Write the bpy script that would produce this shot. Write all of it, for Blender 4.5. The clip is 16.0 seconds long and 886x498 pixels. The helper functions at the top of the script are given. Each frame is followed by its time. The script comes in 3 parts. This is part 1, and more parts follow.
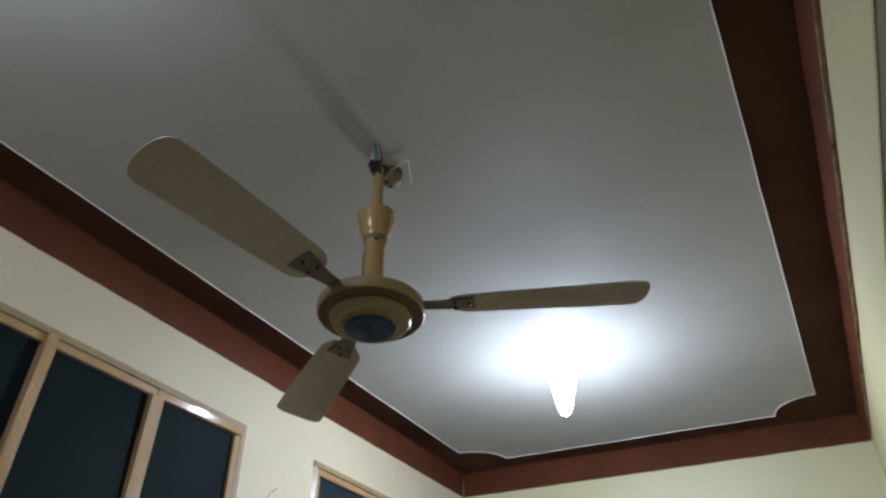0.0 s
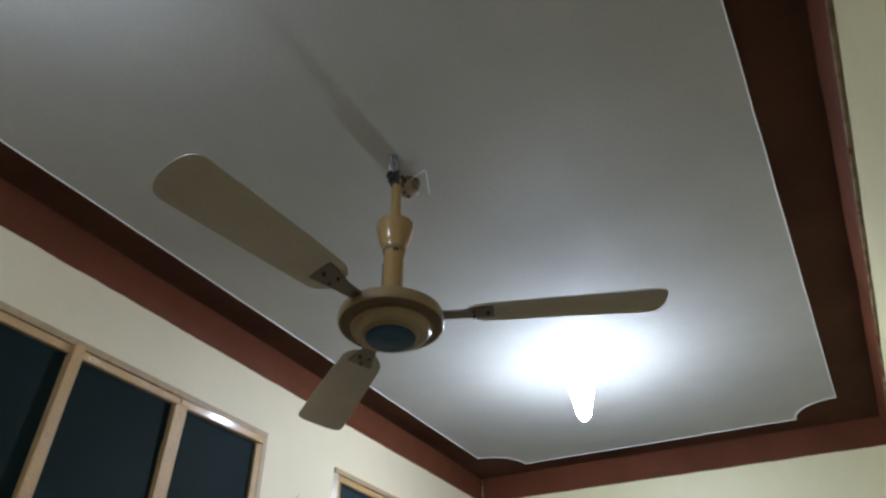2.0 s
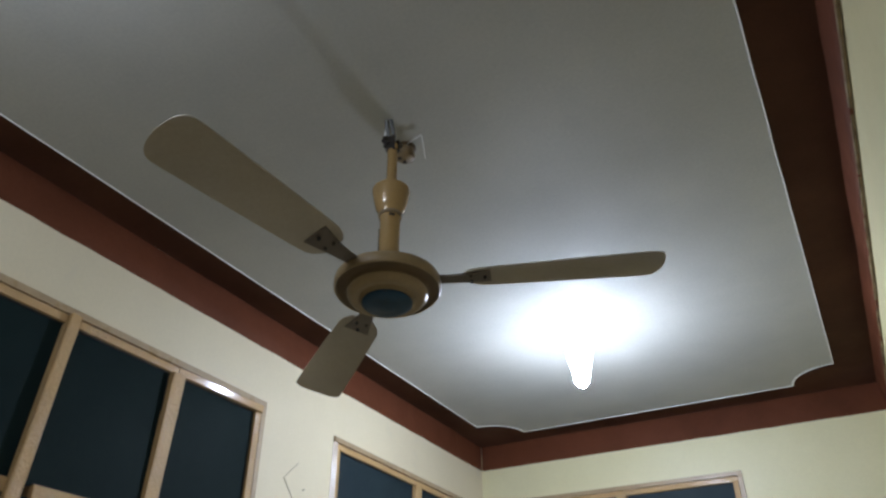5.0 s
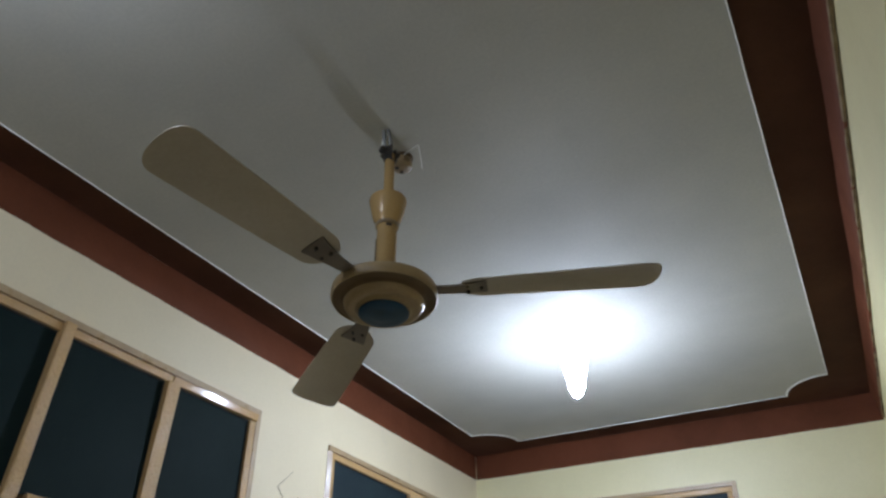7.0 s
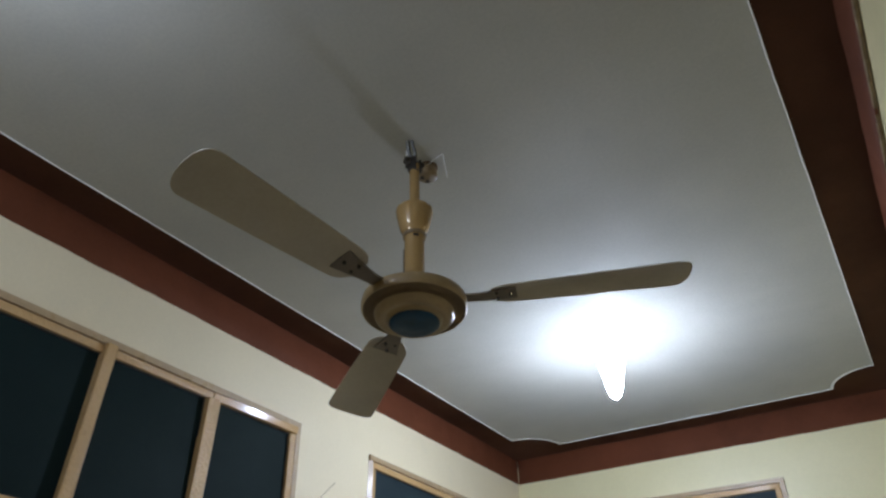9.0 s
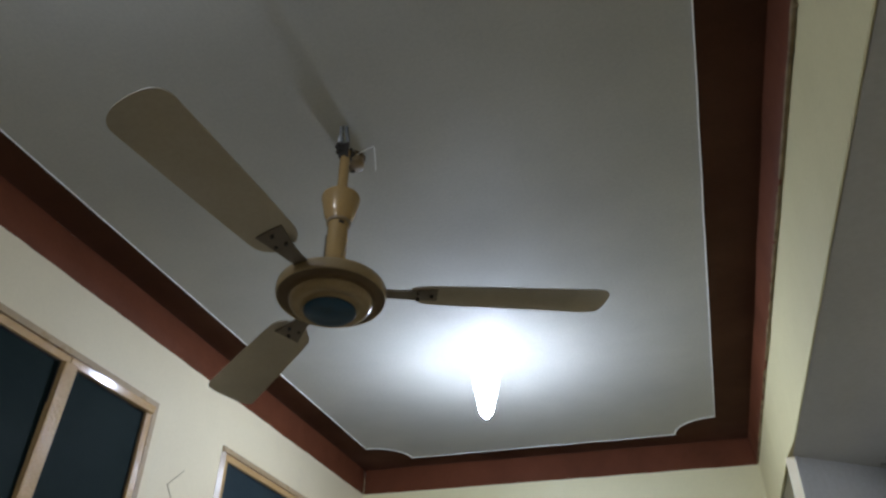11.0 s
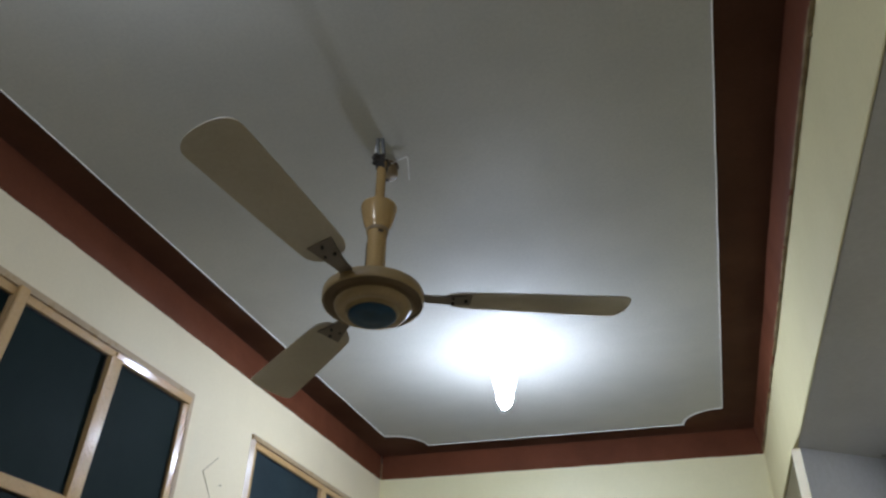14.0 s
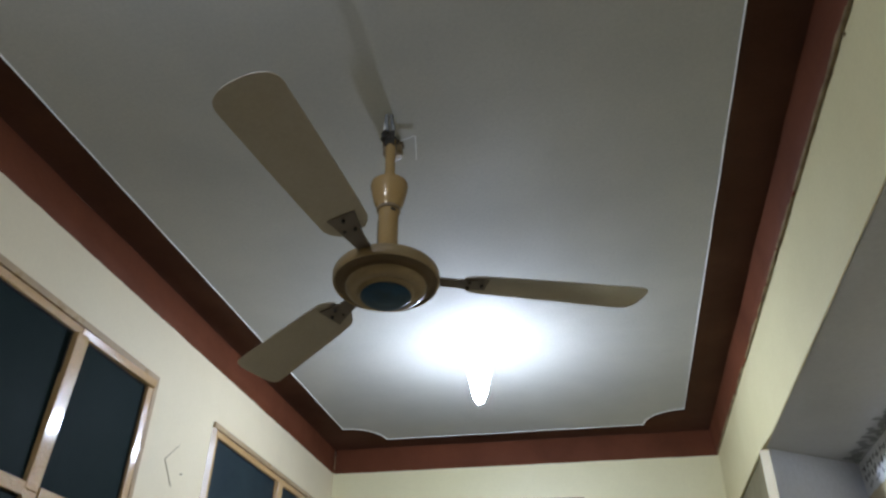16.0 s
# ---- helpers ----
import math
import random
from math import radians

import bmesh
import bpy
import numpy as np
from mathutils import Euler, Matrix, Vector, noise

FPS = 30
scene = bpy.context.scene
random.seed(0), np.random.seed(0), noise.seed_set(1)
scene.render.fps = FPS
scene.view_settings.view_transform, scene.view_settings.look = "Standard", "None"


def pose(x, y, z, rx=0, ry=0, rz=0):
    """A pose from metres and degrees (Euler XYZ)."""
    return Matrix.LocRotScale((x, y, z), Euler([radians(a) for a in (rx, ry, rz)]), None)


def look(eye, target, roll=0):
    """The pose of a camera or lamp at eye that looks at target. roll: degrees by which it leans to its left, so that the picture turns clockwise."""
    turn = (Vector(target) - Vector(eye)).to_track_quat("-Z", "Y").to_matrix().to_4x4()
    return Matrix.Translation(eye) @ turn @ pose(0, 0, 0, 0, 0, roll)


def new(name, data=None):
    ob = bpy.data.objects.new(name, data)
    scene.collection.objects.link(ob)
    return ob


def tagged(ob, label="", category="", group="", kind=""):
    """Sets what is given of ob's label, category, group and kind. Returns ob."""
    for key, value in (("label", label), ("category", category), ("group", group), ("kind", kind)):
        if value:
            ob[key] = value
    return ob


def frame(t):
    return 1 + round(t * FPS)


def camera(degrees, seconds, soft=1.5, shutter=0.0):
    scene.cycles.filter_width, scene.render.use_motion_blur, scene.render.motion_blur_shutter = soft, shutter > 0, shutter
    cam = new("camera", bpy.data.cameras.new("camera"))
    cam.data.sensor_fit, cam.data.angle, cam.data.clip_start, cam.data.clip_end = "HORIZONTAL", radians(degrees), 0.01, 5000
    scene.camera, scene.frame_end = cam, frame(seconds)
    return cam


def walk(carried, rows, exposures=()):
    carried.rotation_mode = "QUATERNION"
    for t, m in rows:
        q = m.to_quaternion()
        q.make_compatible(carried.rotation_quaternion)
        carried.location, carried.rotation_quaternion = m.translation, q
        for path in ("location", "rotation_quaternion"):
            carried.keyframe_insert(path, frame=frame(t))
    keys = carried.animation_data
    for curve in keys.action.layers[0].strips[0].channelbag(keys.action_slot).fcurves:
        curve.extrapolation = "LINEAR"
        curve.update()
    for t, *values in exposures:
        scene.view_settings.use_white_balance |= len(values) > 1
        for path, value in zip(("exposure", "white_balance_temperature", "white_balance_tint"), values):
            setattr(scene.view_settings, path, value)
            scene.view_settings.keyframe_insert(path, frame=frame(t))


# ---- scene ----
cam = camera(60.9, 16.0, soft=2.6)
PATH = [
    (0, (0.961, -1.439, 1.484), (0.196, 0.031, 2.603), 0.4),
    (0.5, (0.96, -1.443, 1.482), (0.168, 0.015, 2.599), 0.5),
    (1, (0.959, -1.448, 1.488), (0.163, 0.011, 2.601), 0.8),
    (1.5, (0.959, -1.458, 1.485), (0.162, -0.001, 2.598), 0.7),
    (2, (0.966, -1.467, 1.485), (0.168, -0.021, 2.612), 0.5),
    (2.5, (0.956, -1.461, 1.486), (0.143, -0.005, 2.591), 0.5),
    (3, (0.955, -1.453, 1.479), (0.144, 0.011, 2.575), 0.2),
    (3.5, (0.966, -1.449, 1.482), (0.151, 0.019, 2.569), 0.1),
    (4, (0.964, -1.437, 1.475), (0.147, 0.044, 2.543), -0.0),
    (6.5, (0.955, -1.446, 1.472), (0.152, 0.033, 2.553), 0.0),
    (7, (0.958, -1.45, 1.477), (0.162, 0.028, 2.563), 0.1),
    (7.5, (0.966, -1.462, 1.478), (0.168, 0.011, 2.572), 0.3),
    (8, (0.964, -1.46, 1.478), (0.151, 0.009, 2.564), 0.3),
    (8.5, (0.966, -1.455, 1.468), (0.132, -0.007, 2.566), -0.0),
    (9, (0.979, -1.45, 1.482), (0.107, -0.023, 2.579), -0.8),
    (9.5, (0.985, -1.442, 1.48), (0.16, 0.012, 2.578), -0.3),
    (10, (0.95, -1.453, 1.469), (0.175, 0.004, 2.6), 0.0),
    (10.2, (0.912, -1.461, 1.474), (0.259, 0.05, 2.61), -0.0),
    (12.3, (0.738, -1.541, 1.446), (0.261, 0.042, 2.571), 1.7),
    (12.5, (0.761, -1.557, 1.449), (0.252, 0.013, 2.578), 1.5),
    (13, (0.794, -1.583, 1.448), (0.26, -0.018, 2.572), 1.9),
    (13.5, (0.824, -1.624, 1.445), (0.236, -0.071, 2.559), 1.8),
    (14, (0.763, -1.653, 1.437), (0.229, -0.066, 2.53), 1.7),
    (14.5, (0.666, -1.668, 1.448), (0.292, -0.058, 2.574), -0.3),
    (15, (0.593, -1.692, 1.446), (0.196, -0.088, 2.572), 1.3),
    (15.5, (0.537, -1.683, 1.444), (0.163, -0.064, 2.556), 1.6),
    (16, (0.522, -1.626, 1.434), (0.163, 0.008, 2.529), 1.0),
]
walk(cam, [(t, look(eye, target, roll)) for t, eye, target, roll in PATH], [(0.0, 0.0), (2.0, 0.07), (4.0, 0.07), (8.0, 0.06), (9.5, 0.0), (12.3, -0.24), (13.0, -0.14), (14.0, 0.08), (14.5, 0.05), (16.0, 0.10)])

# ---- world and light ----
world = bpy.data.worlds.new("night")
scene.world = world
world.use_nodes = True
world.node_tree.nodes["Background"].inputs[0].default_value = (0.010, 0.014, 0.022, 1)
world.node_tree.nodes["Background"].inputs[1].default_value = 0.3
BULB_GLOW = 1250.0     # the lamp over the far half of the room
BULB_GLOW_2 = 205.0   # its twin behind the camera
BULB_TINT = (0.757, 0.886, 1.16)

# ---- plan ----
XL, XR, YE, YN, H = -1.212, 1.203, 3.047, -3.047, 3.0   # walls and the white panel's underside
HB = 3.045              # the painted border round it lies higher
BAND = 2.891            # lower edge of the painted band
PX, PY, NOTCH = 0.992, 2.753, 0.212                     # white panel and its scooped corners
SOFFIT, XO = 2.524, 1.668                                # beam's underside and outer side


# ---- materials ----
def nodes_of(name):
    m = bpy.data.materials.new(name)
    m.use_nodes = True
    nt = m.node_tree
    return m, nt, nt.nodes["Principled BSDF"]


def add(nt, kind, **values):
    n = nt.nodes.new(kind)
    for key, value in values.items():
        n.inputs[key.replace("_", " ")].default_value = value
    return n


def paint(name, base, second, rough=0.5, coarse=2.0, fine=60.0, bump=0.15, mix=0.5, metal=0.0, spots=None, spot_scale=5.0, spot_from=0.62, rough_var=0.1, coat=0.0, spec=0.5, speckle=0.6, depth=0.002):
    """Paint or plaster: two colours mixed by cloudy variation, fine grain relief and, where given, stains of a third colour."""
    m, nt, b = nodes_of(name)
    lk = nt.links.new
    tc = nt.nodes.new("ShaderNodeTexCoord")
    n1 = add(nt, "ShaderNodeTexNoise", Scale=coarse, Detail=6.0, Roughness=0.6)
    n2 = add(nt, "ShaderNodeTexNoise", Scale=fine, Detail=4.0, Roughness=0.6)
    for n in (n1, n2):
        lk(tc.outputs["Object"], n.inputs["Vector"])
    ramp = add(nt, "ShaderNodeMapRange", From_Min=0.35, From_Max=0.68, To_Min=0.0, To_Max=mix)
    lk(n1.outputs["Fac"], ramp.inputs["Value"])
    mx = nt.nodes.new("ShaderNodeMix")
    mx.data_type = "RGBA"
    mx.inputs["A"].default_value, mx.inputs["B"].default_value = (*base, 1), (*second, 1)
    lk(ramp.outputs["Result"], mx.inputs["Factor"])
    colour = mx.outputs["Result"]
    grain = nt.nodes.new("ShaderNodeMix")
    grain.data_type, grain.blend_type = "RGBA", "MULTIPLY"
    g = add(nt, "ShaderNodeMapRange", From_Min=0.3, From_Max=0.7, To_Min=0.9, To_Max=1.06)
    lk(n2.outputs["Fac"], g.inputs["Value"])
    grain.inputs["Factor"].default_value = speckle
    lk(colour, grain.inputs["A"])
    lk(g.outputs["Result"], grain.inputs["B"])
    colour = grain.outputs["Result"]
    if spots:
        n3 = add(nt, "ShaderNodeTexNoise", Scale=spot_scale, Detail=7.0, Roughness=0.65)
        lk(tc.outputs["Object"], n3.inputs["Vector"])
        sr = add(nt, "ShaderNodeMapRange", From_Min=spot_from, From_Max=spot_from + 0.12, To_Min=0.0, To_Max=0.7)
        lk(n3.outputs["Fac"], sr.inputs["Value"])
        sm = nt.nodes.new("ShaderNodeMix")
        sm.data_type = "RGBA"
        sm.inputs["B"].default_value = (*spots, 1)
        lk(colour, sm.inputs["A"])
        lk(sr.outputs["Result"], sm.inputs["Factor"])
        colour = sm.outputs["Result"]
    lk(colour, b.inputs["Base Color"])
    rr = add(nt, "ShaderNodeMapRange", From_Min=0.3, From_Max=0.7, To_Min=rough - rough_var, To_Max=rough + rough_var)
    lk(n1.outputs["Fac"], rr.inputs["Value"])
    lk(rr.outputs["Result"], b.inputs["Roughness"])
    b.inputs["Metallic"].default_value = metal
    b.inputs["Specular IOR Level"].default_value = spec
    b.inputs["Coat Weight"].default_value = coat
    b.inputs["Coat Roughness"].default_value = 0.12
    bp = add(nt, "ShaderNodeBump", Strength=bump, Distance=depth)
    lk(n2.outputs["Fac"], bp.inputs["Height"])
    lk(bp.outputs["Normal"], b.inputs["Normal"])
    return m


def glow(name, colour, strength):
    m, nt, b = nodes_of(name)
    b.inputs["Base Color"].default_value = (0.9, 0.9, 0.9, 1)
    b.inputs["Emission Color"].default_value = (*colour, 1)
    b.inputs["Emission Strength"].default_value = strength
    return m


WHITE = paint("ceiling distemper", (0.446, 0.435, 0.380), (0.362, 0.354, 0.312), 0.75, 1.6, 90, 0.2, 0.6, spots=(0.395, 0.384, 0.338), spot_scale=5.0, spot_from=0.60)
TRIMWHITE = paint("white edge paint", (0.74, 0.73, 0.68), (0.62, 0.61, 0.56), 0.5, 8, 120, 0.2, 0.4)
BROWN = paint("red-brown enamel", (0.142, 0.046, 0.022), (0.094, 0.031, 0.015), 0.62, 2.2, 70, 0.15, 0.9, rough_var=0.08, spec=0.06)
# Border brown is darker than the band: its recess's shade is in the colour.
SHADEDBROWN = paint("border brown darkened for shade", (0.104, 0.046, 0.029), (0.066, 0.029, 0.019), 0.65, 2.0, 70, 0.2, 0.9, rough_var=0.06, spec=0.07)
CREAM = paint("cream wall paint", (0.748, 0.648, 0.440), (0.660, 0.566, 0.376), 0.55, 1.3, 75, 0.06, 0.6, spots=(0.60, 0.54, 0.41), spot_scale=2.6, spot_from=0.60, speckle=0.25)
YELLOW = paint("yellowish wall paint", (0.77, 0.70, 0.43), (0.69, 0.62, 0.34), 0.55, 1.3, 75, 0.06, 0.6, speckle=0.25)
BEAMPAINT = paint("yellow-cream beam paint", (0.665, 0.59, 0.335), (0.575, 0.505, 0.275), 0.6, 1.1, 75, 0.06, 0.7, speckle=0.3, spec=0.2)
SOFFITPAINT = paint("grey gloss paint", (0.46, 0.46, 0.46), (0.40, 0.40, 0.41), 0.38, 2.5, 60, 0.03, 0.6, rough_var=0.04)
BLUEGREY = paint("pale blue-grey wall paint", (0.76, 0.79, 0.88), (0.68, 0.71, 0.80), 0.55, 2.5, 60, 0.2, 0.6)
DIRTSHADE = paint("dirty shade-toned plaster", (0.27, 0.20, 0.11), (0.12, 0.078, 0.045), 0.8, 14, 80, 0.4, 1.0, spec=0.1)
STEEL = paint("tan window enamel", (0.54, 0.345, 0.155), (0.45, 0.28, 0.12), 0.15, 6, 75, 1.0, 0.6, depth=0.006, rough_var=0.06, spots=(0.30, 0.19, 0.09), spot_scale=16, spot_from=0.63, coat=0.35)
BEADSHADE = paint("dark bead shadow colour", (0.045, 0.034, 0.024), (0.03, 0.024, 0.018), 0.7, 20, 90, 0.3, 0.7)
STEELDARK = paint("worn window edge", (0.44, 0.31, 0.17), (0.31, 0.22, 0.13), 0.33, 9, 60, 0.5, 0.7)
SCREEN = paint("dark insect screen", (0.0100, 0.0190, 0.0185), (0.0070, 0.0135, 0.0132), 0.55, 3, 260, 0.4, 0.6, spec=0.05, rough_var=0.04, spots=(0.0125, 0.0205, 0.0175), spot_scale=75, spot_from=0.56)
BLUESCREEN = paint("dark blue pane", (0.014, 0.028, 0.033), (0.010, 0.021, 0.026), 0.6, 2, 400, 0.3, 0.8, spec=0.25)
HOUSING = paint("dusty gold housing enamel", (0.30, 0.208, 0.098), (0.22, 0.155, 0.076), 0.40, 9, 120, 0.08, 0.8, metal=0.1, rough_var=0.08, coat=0.12, spots=(0.17, 0.13, 0.08), spot_scale=22, spot_from=0.60)
GOLD = paint("beige-gold fan enamel", (0.42, 0.268, 0.105), (0.34, 0.215, 0.082), 0.24, 7, 120, 0.08, 0.7, metal=0.1, rough_var=0.06, coat=0.3)
BLADE = paint("beige-gold blade enamel", (0.37, 0.315, 0.235), (0.31, 0.265, 0.195), 0.38, 5, 110, 0.08, 0.6, metal=0.15)
DULLGOLD = paint("dull brown-gold enamel", (0.25, 0.175, 0.09), (0.17, 0.12, 0.065), 0.5, 30, 120, 0.15, 0.8)
BRONZE = paint("brown of rose block and rim shade", (0.135, 0.088, 0.046), (0.10, 0.066, 0.036), 0.6, 9, 120, 0.05, 0.6, spec=0.25)
IRON = paint("dark bronze enamel", (0.13, 0.10, 0.07), (0.10, 0.075, 0.05), 0.45, 9, 120, 0.08, 0.6, metal=0.2)
BLUECAP = paint("dusty blue cap", (0.017, 0.058, 0.104), (0.033, 0.052, 0.064), 0.45, 22, 90, 0.1, 0.8, spots=(0.10, 0.08, 0.055), spot_scale=26, spot_from=0.63, spec=0.22)
DARKMETAL = paint("greasy dark steel", (0.035, 0.032, 0.028), (0.08, 0.06, 0.045), 0.5, 30, 150, 0.3, 0.7, metal=0.5)
GALVANISED = paint("dull galvanised steel", (0.24, 0.24, 0.23), (0.15, 0.15, 0.14), 0.38, 20, 150, 0.2, 0.7, metal=0.7)
WIREWHITE = paint("white cable sheath", (0.75, 0.75, 0.72), (0.6, 0.6, 0.57), 0.45, 20, 150, 0.05, 0.5)
WIREDARK = paint("dark old wire", (0.10, 0.08, 0.05), (0.16, 0.12, 0.07), 0.6, 30, 150, 0.1, 0.6)
CERAMIC = paint("old white plastic", (0.72, 0.70, 0.65), (0.62, 0.60, 0.54), 0.4, 12, 120, 0.05, 0.5)
BULB = glow("lit bulb", BULB_TINT, BULB_GLOW)
NECKGLOW = glow("bulb neck glow for glare", BULB_TINT, 23.0)
NECKGLOW2 = glow("bulb neck glow for glare behind", BULB_TINT, 38.0)
BULB2 = glow("lit bulb behind", BULB_TINT, BULB_GLOW_2)
OLIVE = paint("olive-brown cupboard paint", (0.155, 0.128, 0.065), (0.12, 0.10, 0.05), 0.5, 4, 60, 0.2, 0.6)
SCREENWHITE = paint("white screen board", (0.90, 0.91, 0.92), (0.84, 0.85, 0.86), 0.45, 10, 90, 0.2, 0.5)
MIRRORED = paint("grey leaf reflection", (0.19, 0.20, 0.185), (0.33, 0.33, 0.32), 0.5, 30, 100, 0.1, 0.7)
BLACK = paint("black cut leaf", (0.012, 0.013, 0.015), (0.02, 0.02, 0.022), 0.7, 30, 100, 0.1, 0.5)
PALEFLOOR = paint("pale speckled bounce floor", (0.66, 0.62, 0.54), (0.58, 0.54, 0.46), 0.35, 3, 130, 0.05, 0.7, spots=(0.35, 0.31, 0.26), spot_scale=90, spot_from=0.62)


# ---- mesh helpers ----
def link(name, bm, material, parent=None, label="", smooth=None):
    mesh = bpy.data.meshes.new(name)
    bmesh.ops.recalc_face_normals(bm, faces=bm.faces)
    if smooth is not None:
        for f in bm.faces:
            f.smooth = True
    bm.to_mesh(mesh)
    bm.free()
    if smooth is not None:
        mesh.set_sharp_from_angle(angle=radians(smooth))
    mesh.materials.append(material)
    ob = new(name, mesh)
    if parent:
        ob.parent = parent
    if label:
        ob["label"] = label
    return ob


def part(name, bm, material, parent, label="", smooth=None):
    return link(name, bm, material, parent, label, smooth)


def base(name, m, label, category, kind="", group=""):
    """An Empty at a thing's base, which carries its parts."""
    e = new(name)
    e.empty_display_size = 0.05
    e.matrix_world = m
    return tagged(e, label, category, group, kind)


def add_box(bm, lo, hi, bevel=0.0):
    lo, hi = Vector(lo), Vector(hi)
    r = bmesh.ops.create_cube(bm, size=1.0, matrix=Matrix.Translation((lo + hi) / 2) @ Matrix.Diagonal((*(hi - lo), 1)))
    if bevel:
        edges = list({e for v in r["verts"] for e in v.link_edges})
        bmesh.ops.bevel(bm, geom=edges, offset=bevel, segments=3, profile=0.5, affect="EDGES")
    return r["verts"]


def box(lo, hi, bevel=0.0):
    bm = bmesh.new()
    add_box(bm, lo, hi, bevel)
    return bm


def lathe(profile, turns=48, bm=None, cx=0.0, cy=0.0):
    """A turned shape from (radius, z) pairs, closed at the ends by their own small radii."""
    bm = bm or bmesh.new()
    rings = []
    for r, z in profile:
        if r < 1e-5:
            rings.append([bm.verts.new((cx, cy, z))])
        else:
            rings.append([bm.verts.new((cx + r * math.cos(2 * math.pi * i / turns), cy + r * math.sin(2 * math.pi * i / turns), z)) for i in range(turns)])
    for a, b in zip(rings, rings[1:]):
        for i in range(turns):
            j = (i + 1) % turns
            if len(a) == 1 and len(b) == 1:
                continue
            if len(a) == 1:
                bm.faces.new((a[0], b[i], b[j]))
            elif len(b) == 1:
                bm.faces.new((a[i], a[j], b[0]))
            else:
                bm.faces.new((a[i], a[j], b[j], b[i]))
    for ring in (rings[0], rings[-1]):
        if len(ring) > 1:
            bm.faces.new(ring)
    return bm


def tube(points, radius, sides=8, bm=None):
    """A round wire along the points."""
    bm = bm or bmesh.new()
    pts = [Vector(p) for p in points]
    rings = []
    for i, p in enumerate(pts):
        d = (pts[min(i + 1, len(pts) - 1)] - pts[max(i - 1, 0)]).normalized()
        u = d.orthogonal().normalized() if i == 0 else (rings[-1][1] - d * rings[-1][1].dot(d)).normalized()
        w = d.cross(u)
        rings.append(([bm.verts.new(p + radius * (math.cos(2 * math.pi * k / sides) * u + math.sin(2 * math.pi * k / sides) * w)) for k in range(sides)], u))
    for (a, _), (b, _) in zip(rings, rings[1:]):
        for k in range(sides):
            bm.faces.new((a[k], a[(k + 1) % sides], b[(k + 1) % sides], b[k]))
    bm.faces.new(rings[0][0])
    bm.faces.new(rings[-1][0])
    return bm


def bent(points, steps=6):
    """Rounds a polyline by Catmull-Rom."""
    p = [Vector(q) for q in points]
    p = [2 * p[0] - p[1]] + p + [2 * p[-1] - p[-2]]
    out = []
    for i in range(1, len(p) - 2):
        for s in range(steps):
            t = s / steps
            out.append(0.5 * (2 * p[i] + (p[i + 1] - p[i - 1]) * t + (2 * p[i - 1] - 5 * p[i] + 4 * p[i + 1] - p[i + 2]) * t * t + (3 * p[i] - p[i - 1] - 3 * p[i + 1] + p[i + 2]) * t ** 3))
    return out + [p[-2]]


def structure(name, bm, material, label, category, smooth=None):
    return tagged(link(name, bm, material, None, "", smooth), label, category, "", "structure")


def band_strip(along, side, a, b, lo, hi, inner, depth_top, depth_low, seed, wobble=0.0022, step=0.03, wave=0.0):
    """A painted plaster band along a wall, its lower edge slightly uneven. along: axis it runs by; inner: the wall's plane; side: the way into the room."""
    bm = bmesh.new()
    n = max(2, int((b - a) / step))
    rows = []
    for i in range(n + 1):
        s = a + (b - a) * i / n
        w = wobble * noise.noise((s * 9.0, seed, 0.3)) + 0.6 * wobble * noise.noise((s * 40.0, seed, 7.7))
        d = 0.0012 * noise.noise((s * 6.0, seed, 3.1))
        u = depth_top + wave * (0.5 + noise.noise((s * 2.3, seed, 9.4)) + 0.4 * noise.noise((s * 8.0, seed, 4.4)))
        profile = [(0.0, hi), (u, hi), (0.3 * u + 0.7 * depth_low + d, 0.5 * (lo + hi)), (depth_low + d, lo + 0.004 + w), (depth_low - 0.003 + d, lo + w), (0.0, lo + w)]
        row = []
        for dep, z in profile:
            v = inner + side * dep
            row.append(bm.verts.new((v, s, z) if along == "y" else (s, v, z)))
        rows.append(row)
    for r0, r1 in zip(rows, rows[1:]):
        for k in range(len(r0)):
            m = (k + 1) % len(r0)
            bm.faces.new((r0[k], r0[m], r1[m], r1[k]))
    bm.faces.new(rows[0])
    bm.faces.new(rows[-1])
    return bm


# ---- the room's shell ----
T = 0.2
# Floor is out of view; its pale colour is added to bounce light upward.
structure("floor", box((XL - T, YN - T, -0.12), (XO + T, YE + T, 0.0)), PALEFLOOR, "unseen floor of the small room, made pale to bounce light", "floor")
structure("ceiling", box((XL - T, YN - T, HB + 0.004), (XO + T, YE + T, HB + 0.15)), WHITE, "plain slab above the ceiling panel", "ceiling")


def panel_outline(x, y, r, steps=14):
    """The white panel's outline: a rectangle whose corners are scooped out by quarter circles."""
    pts = []
    for sx, sy, a0 in ((-1, -1, 0), (1, -1, 90), (1, 1, 180), (-1, 1, 270)):
        arc = [(sx * x + r * math.cos(radians(a0 + 90 * k / steps)), sy * y + r * math.sin(radians(a0 + 90 * k / steps))) for k in range(steps + 1)]
        pts += arc[::-1]
    # the long sides were laid by hand: slightly wavy
    out = []
    for (ax, ay), (bx, by) in zip(pts, pts[1:] + pts[:1]):
        cuts = max(1, int(math.hypot(bx - ax, by - ay) / 0.08))
        for k in range(cuts):
            px, py = ax + (bx - ax) * k / cuts, ay + (by - ay) * k / cuts
            if cuts > 1 and abs(px) > x - 0.02:
                s = max(0.0, 1 - (py / (y - r)) ** 2)
                px += 0.0014 * s * noise.noise((px, py * 5.0, 2.2))
            out.append((px, py))
    return out


